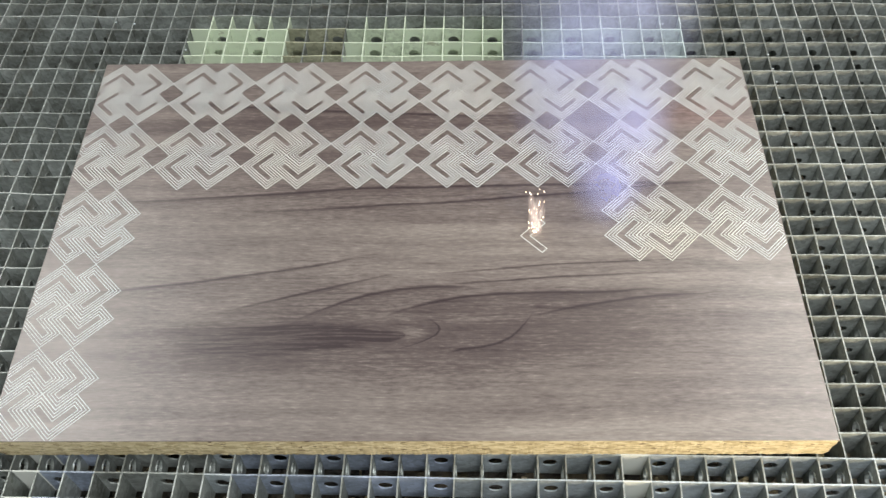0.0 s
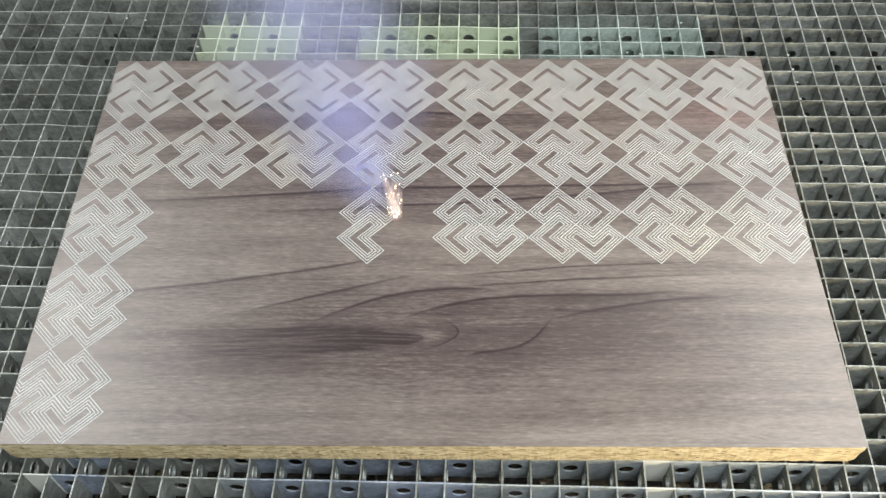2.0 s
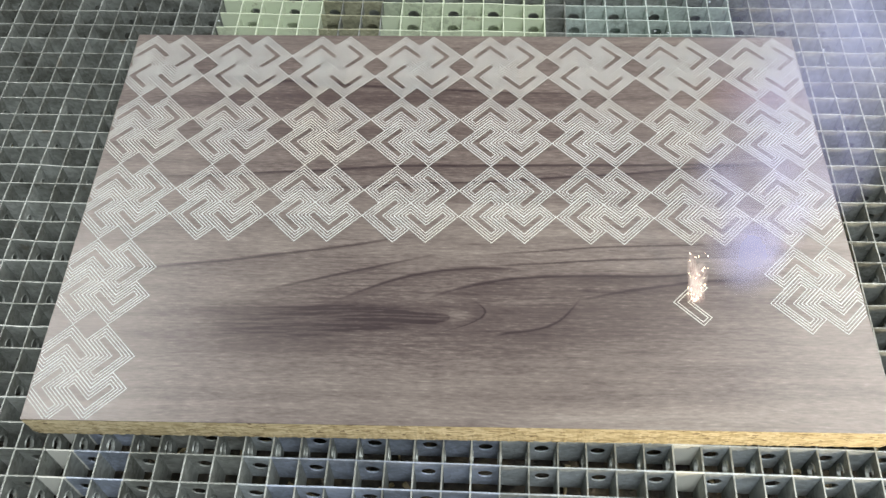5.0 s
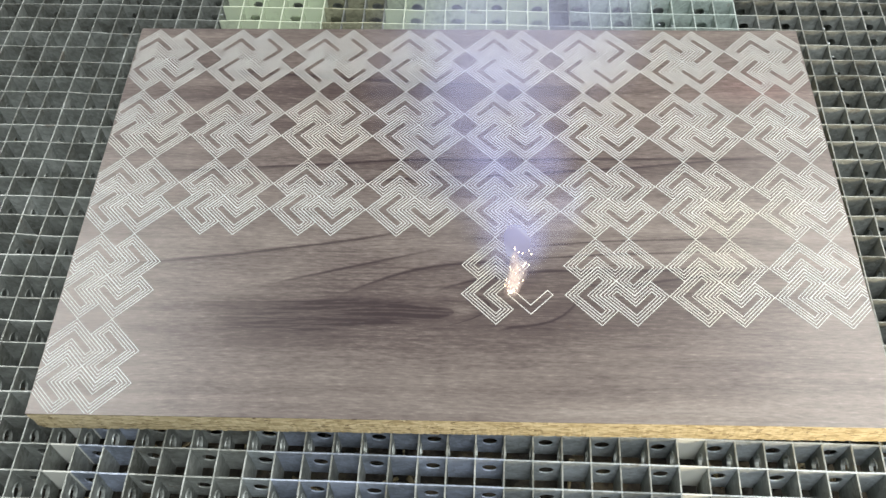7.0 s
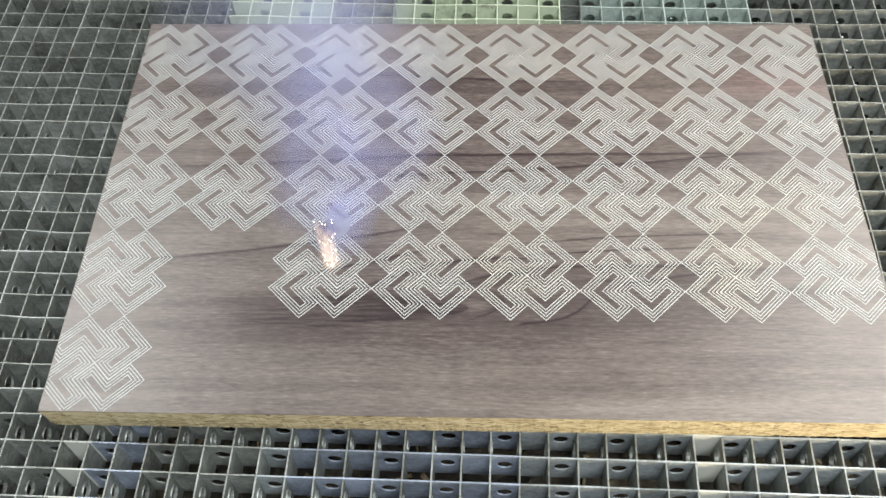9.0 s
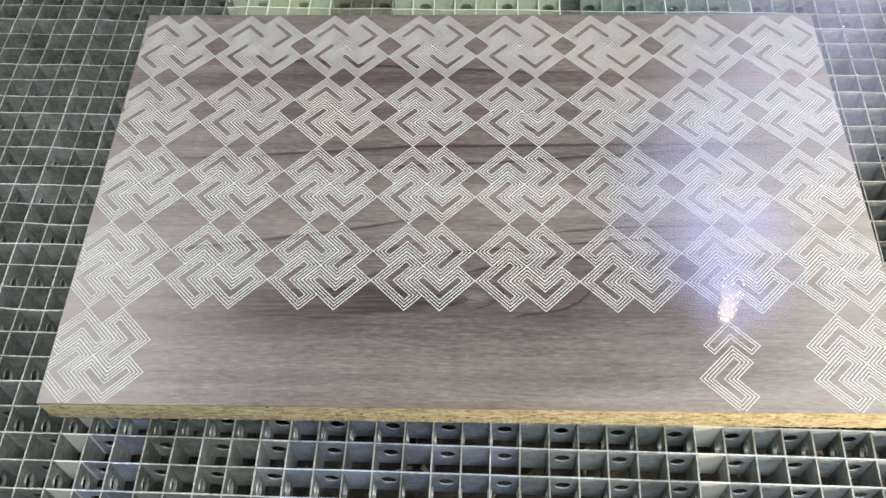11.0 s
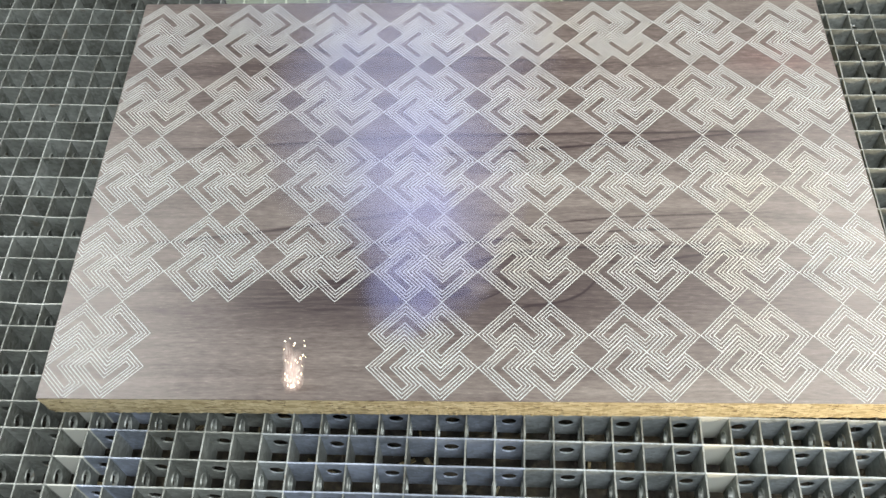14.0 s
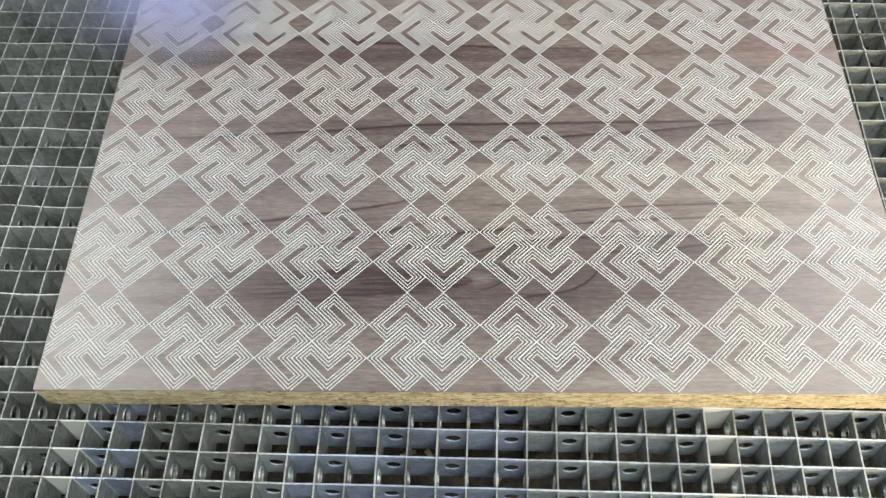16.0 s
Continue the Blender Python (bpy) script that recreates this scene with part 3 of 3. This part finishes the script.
def burst_parts():
    rnd = random.Random(11)
    for i, (wide, tall, turn, lean, dx, dy) in enumerate(((0.0056, 0.014, -20, -32, 0.0005, 0.003), (0.0038, 0.017, 25, -24, -0.001, 0.005), (0.0072, 0.010, 60, -30, 0.001, 0.002))):
        bm = bmesh.new()
        n = 10
        vs = [[bm.verts.new((2 * a / n - 1, 0.25 * (2 * a / n - 1) ** 2 + 0.15 * noise.noise(Vector((a * 0.3, c * 0.3, i * 9))), 2 * c / n - 1)) for c in range(n + 1)] for a in range(n + 1)]
        for a in range(n):
            for c in range(n):
                bm.faces.new([vs[a][c], vs[a + 1][c], vs[a + 1][c + 1], vs[a][c + 1]])
        ob = part("flame", bm, FLAME, burst, "pinkish-white streaked flame of burning vapour")
        ob.matrix_basis = pose(dx, dy, 0.75 * tall, lean, 0, turn)
        ob.scale = (wide, wide, tall)
    bm = bmesh.new()
    bmesh.ops.create_icosphere(bm, subdivisions=2, radius=0.0011)
    for v in bm.verts:
        v.co *= 1 + 0.4 * noise.noise(v.co * 900)
        v.co.z *= 0.5
    part("ember", bm, SPARK, burst, "glowing ember on the freshly burnt line")
    for i in range(44):
        bm = bmesh.new()
        reach = rnd.random() ** 1.5
        ang = rnd.uniform(-0.16, 0.16)
        way = (math.sin(ang), 0.6 + rnd.uniform(-0.3, 0.3), 1.0)
        at = Vector((rnd.uniform(-0.0042, 0.0042), rnd.uniform(-0.002, 0.002), 0.0008)) + Vector(way).normalized() * (0.001 + 0.028 * reach)
        shard(bm, at, (rnd.uniform(-0.7, 0.7), 0.6, 1), rnd.uniform(0.0007, 0.0022) * (1.25 - 0.6 * reach), rnd.uniform(0.00022, 0.00055))
        part("spark", bm, SPARK, burst)


burst_parts()

# ---- smoke drawn up and back from the spot ----
def veil_mesh(seed, mat):
    bm = bmesh.new()
    n = 22
    vs = {}
    for i in range(n + 1):
        for j in range(n + 1):
            x, y = 2 * i / n - 1, 2 * j / n - 1
            if x * x + y * y > 1.12:
                continue
            z = 0.30 - 0.28 * (x * x + y * y) + 0.16 * noise.noise(Vector((x * 1.3, y * 1.3, seed)))
            vs[i, j] = bm.verts.new((x, y, z))
    for i, j in list(vs):
        q = [(i, j), (i + 1, j), (i + 1, j + 1), (i, j + 1)]
        if all(k in vs for k in q):
            bm.faces.new([vs[k] for k in q])
    for f in bm.faces:
        f.smooth = True
    return mesh_of("smoke_puff", bm, mat)


# rise, width, length, delay
PUFFS = [(0.020, 0.024, 0.026, 0.01, SMOKE_BLUE), (0.045, 0.042, 0.044, 0.03, SMOKE_BLUE), (0.075, 0.056, 0.056, 0.07, SMOKE_BLUE),
         (0.110, 0.066, 0.066, 0.14, SMOKE_THIN), (0.150, 0.074, 0.072, 0.22, SMOKE_THIN), (0.195, 0.080, 0.080, 0.32, SMOKE_THIN),
         (0.245, 0.088, 0.086, 0.43, SMOKE_THIN), (0.300, 0.100, 0.094, 0.55, SMOKE_BLUE), (0.360, 0.120, 0.104, 0.68, SMOKE_BLUE)]
SMOKE = []
VEILS = [veil_mesh(3.7 * i, p[4]) for i, p in enumerate(PUFFS)]
# each row of motifs burns in its own draught: when it begins and ends, and how far it leans
for begin, end, lean in ((-9.0, 4.10, -0.30), (4.10, 9.87, -0.05), (9.87, 15.62, -0.14)):
    plume = tagged(new("smoke_plume"), "bluish smoke drifting up and back from the burning spot", "smoke", "smoke of each engraved row")
    for i, (rise, wide, tall, delay, mat) in enumerate(PUFFS):
        ob = part("smoke_puff", VEILS[i], None, plume)
        ob.scale = (wide, tall, wide)
        SMOKE.append((ob, rise, wide, delay, i, begin, end, lean))


# ---- what moves ----
def spot(t):
    """Where the beam burns at t, and whether it is on."""
    for (row, col), s in STARTS.items():
        if s <= t < s + MOTIF_TIME:
            f = (t - s) / MOTIF_TIME * 4
            arm, g = ORDER[min(3, int(f))], (f % 1) * 4
            k, along = 3 - min(3, int(g)), g % 1
            pts = outline(arm, inset_of(k))
            u = (6.2 - along * 6) % 6
            a, b = pts[int(u) % 6], pts[(int(u) + 1) % 6]
            p = a.lerp(b, u % 1)
            cx, cy = centre(row, col)
            return cx + p.x * UNIT, cy + p.y * UNIT, True
    if t < 0:
        return centre(3, 7 if t > -0.87 else 8) + (True,)
    if t > 15.6:
        return centre(5, 2) + (False,)
    return spot(t - 0.05)[:2] + (True,)


def drift(t, span, begin, end):
    """The spot's way, smoothed over a span of time within one row."""
    n = 9
    ps = [spot(min(max(t + span * (i / (n - 1) - 0.8), begin), end - 0.02)) for i in range(n)]
    return sum(p[0] for p in ps) / n, sum(p[1] for p in ps) / n


def motions():
    for ob, at, begin in RISING:
        low, high = Matrix.Translation(at - Vector((0, 0, SINK))), Matrix.Translation(at)
        if begin <= 0.0:
            rows = [(0, high), (16, high)]
        else:
            rows = [(0, low), (max(begin, 0.07), low), (max(begin, 0.07) + 0.034, high), (16, high)]
        walk(ob, rows)
    rnd = random.Random(5)
    rows = []
    for f in range(0, 481):
        t = f / 30
        x, y, on = spot(t)
        rows.append((t, pose(x, y, 0.0005 if on else -0.10, rnd.uniform(-10, 10), rnd.uniform(-12, 12), rnd.uniform(-30, 30))))
    walk(burst, rows)
    for ob, rise, wide, delay, i, begin, end, lean in SMOKE:
        rows = []
        haste = 0.42 * (1 - 0.85 * i / (len(PUFFS) - 1))
        for f in range(0, 161):
            t = f / 10
            if t < begin + 0.6 * delay:
                rows.append((t, pose(0.08, -0.01, -0.075, 0, 0, 0)))
                continue
            late = min(max(0.0, t - 0.6 * delay - end), 4.0)
            x, y = drift(min(t - delay, end - 0.1), 0.12 + 0.8 * delay, begin, end)
            sway = 0.30 * wide * min(1.0, rise / 0.07) * math.sin(1.7 * t + 2.1 * i)
            rows.append((t, pose(x + sway + lean * rise - 0.05 * late, y + 0.80 * rise + haste * late, 0.62 * rise + 0.006 + 0.45 * haste * late,
                                 38 + 4 * math.sin(t + i), 5 * math.sin(1.3 * t + i), 14 * math.sin(1.1 * t + 2 * i))))
        walk(ob, rows)


motions()
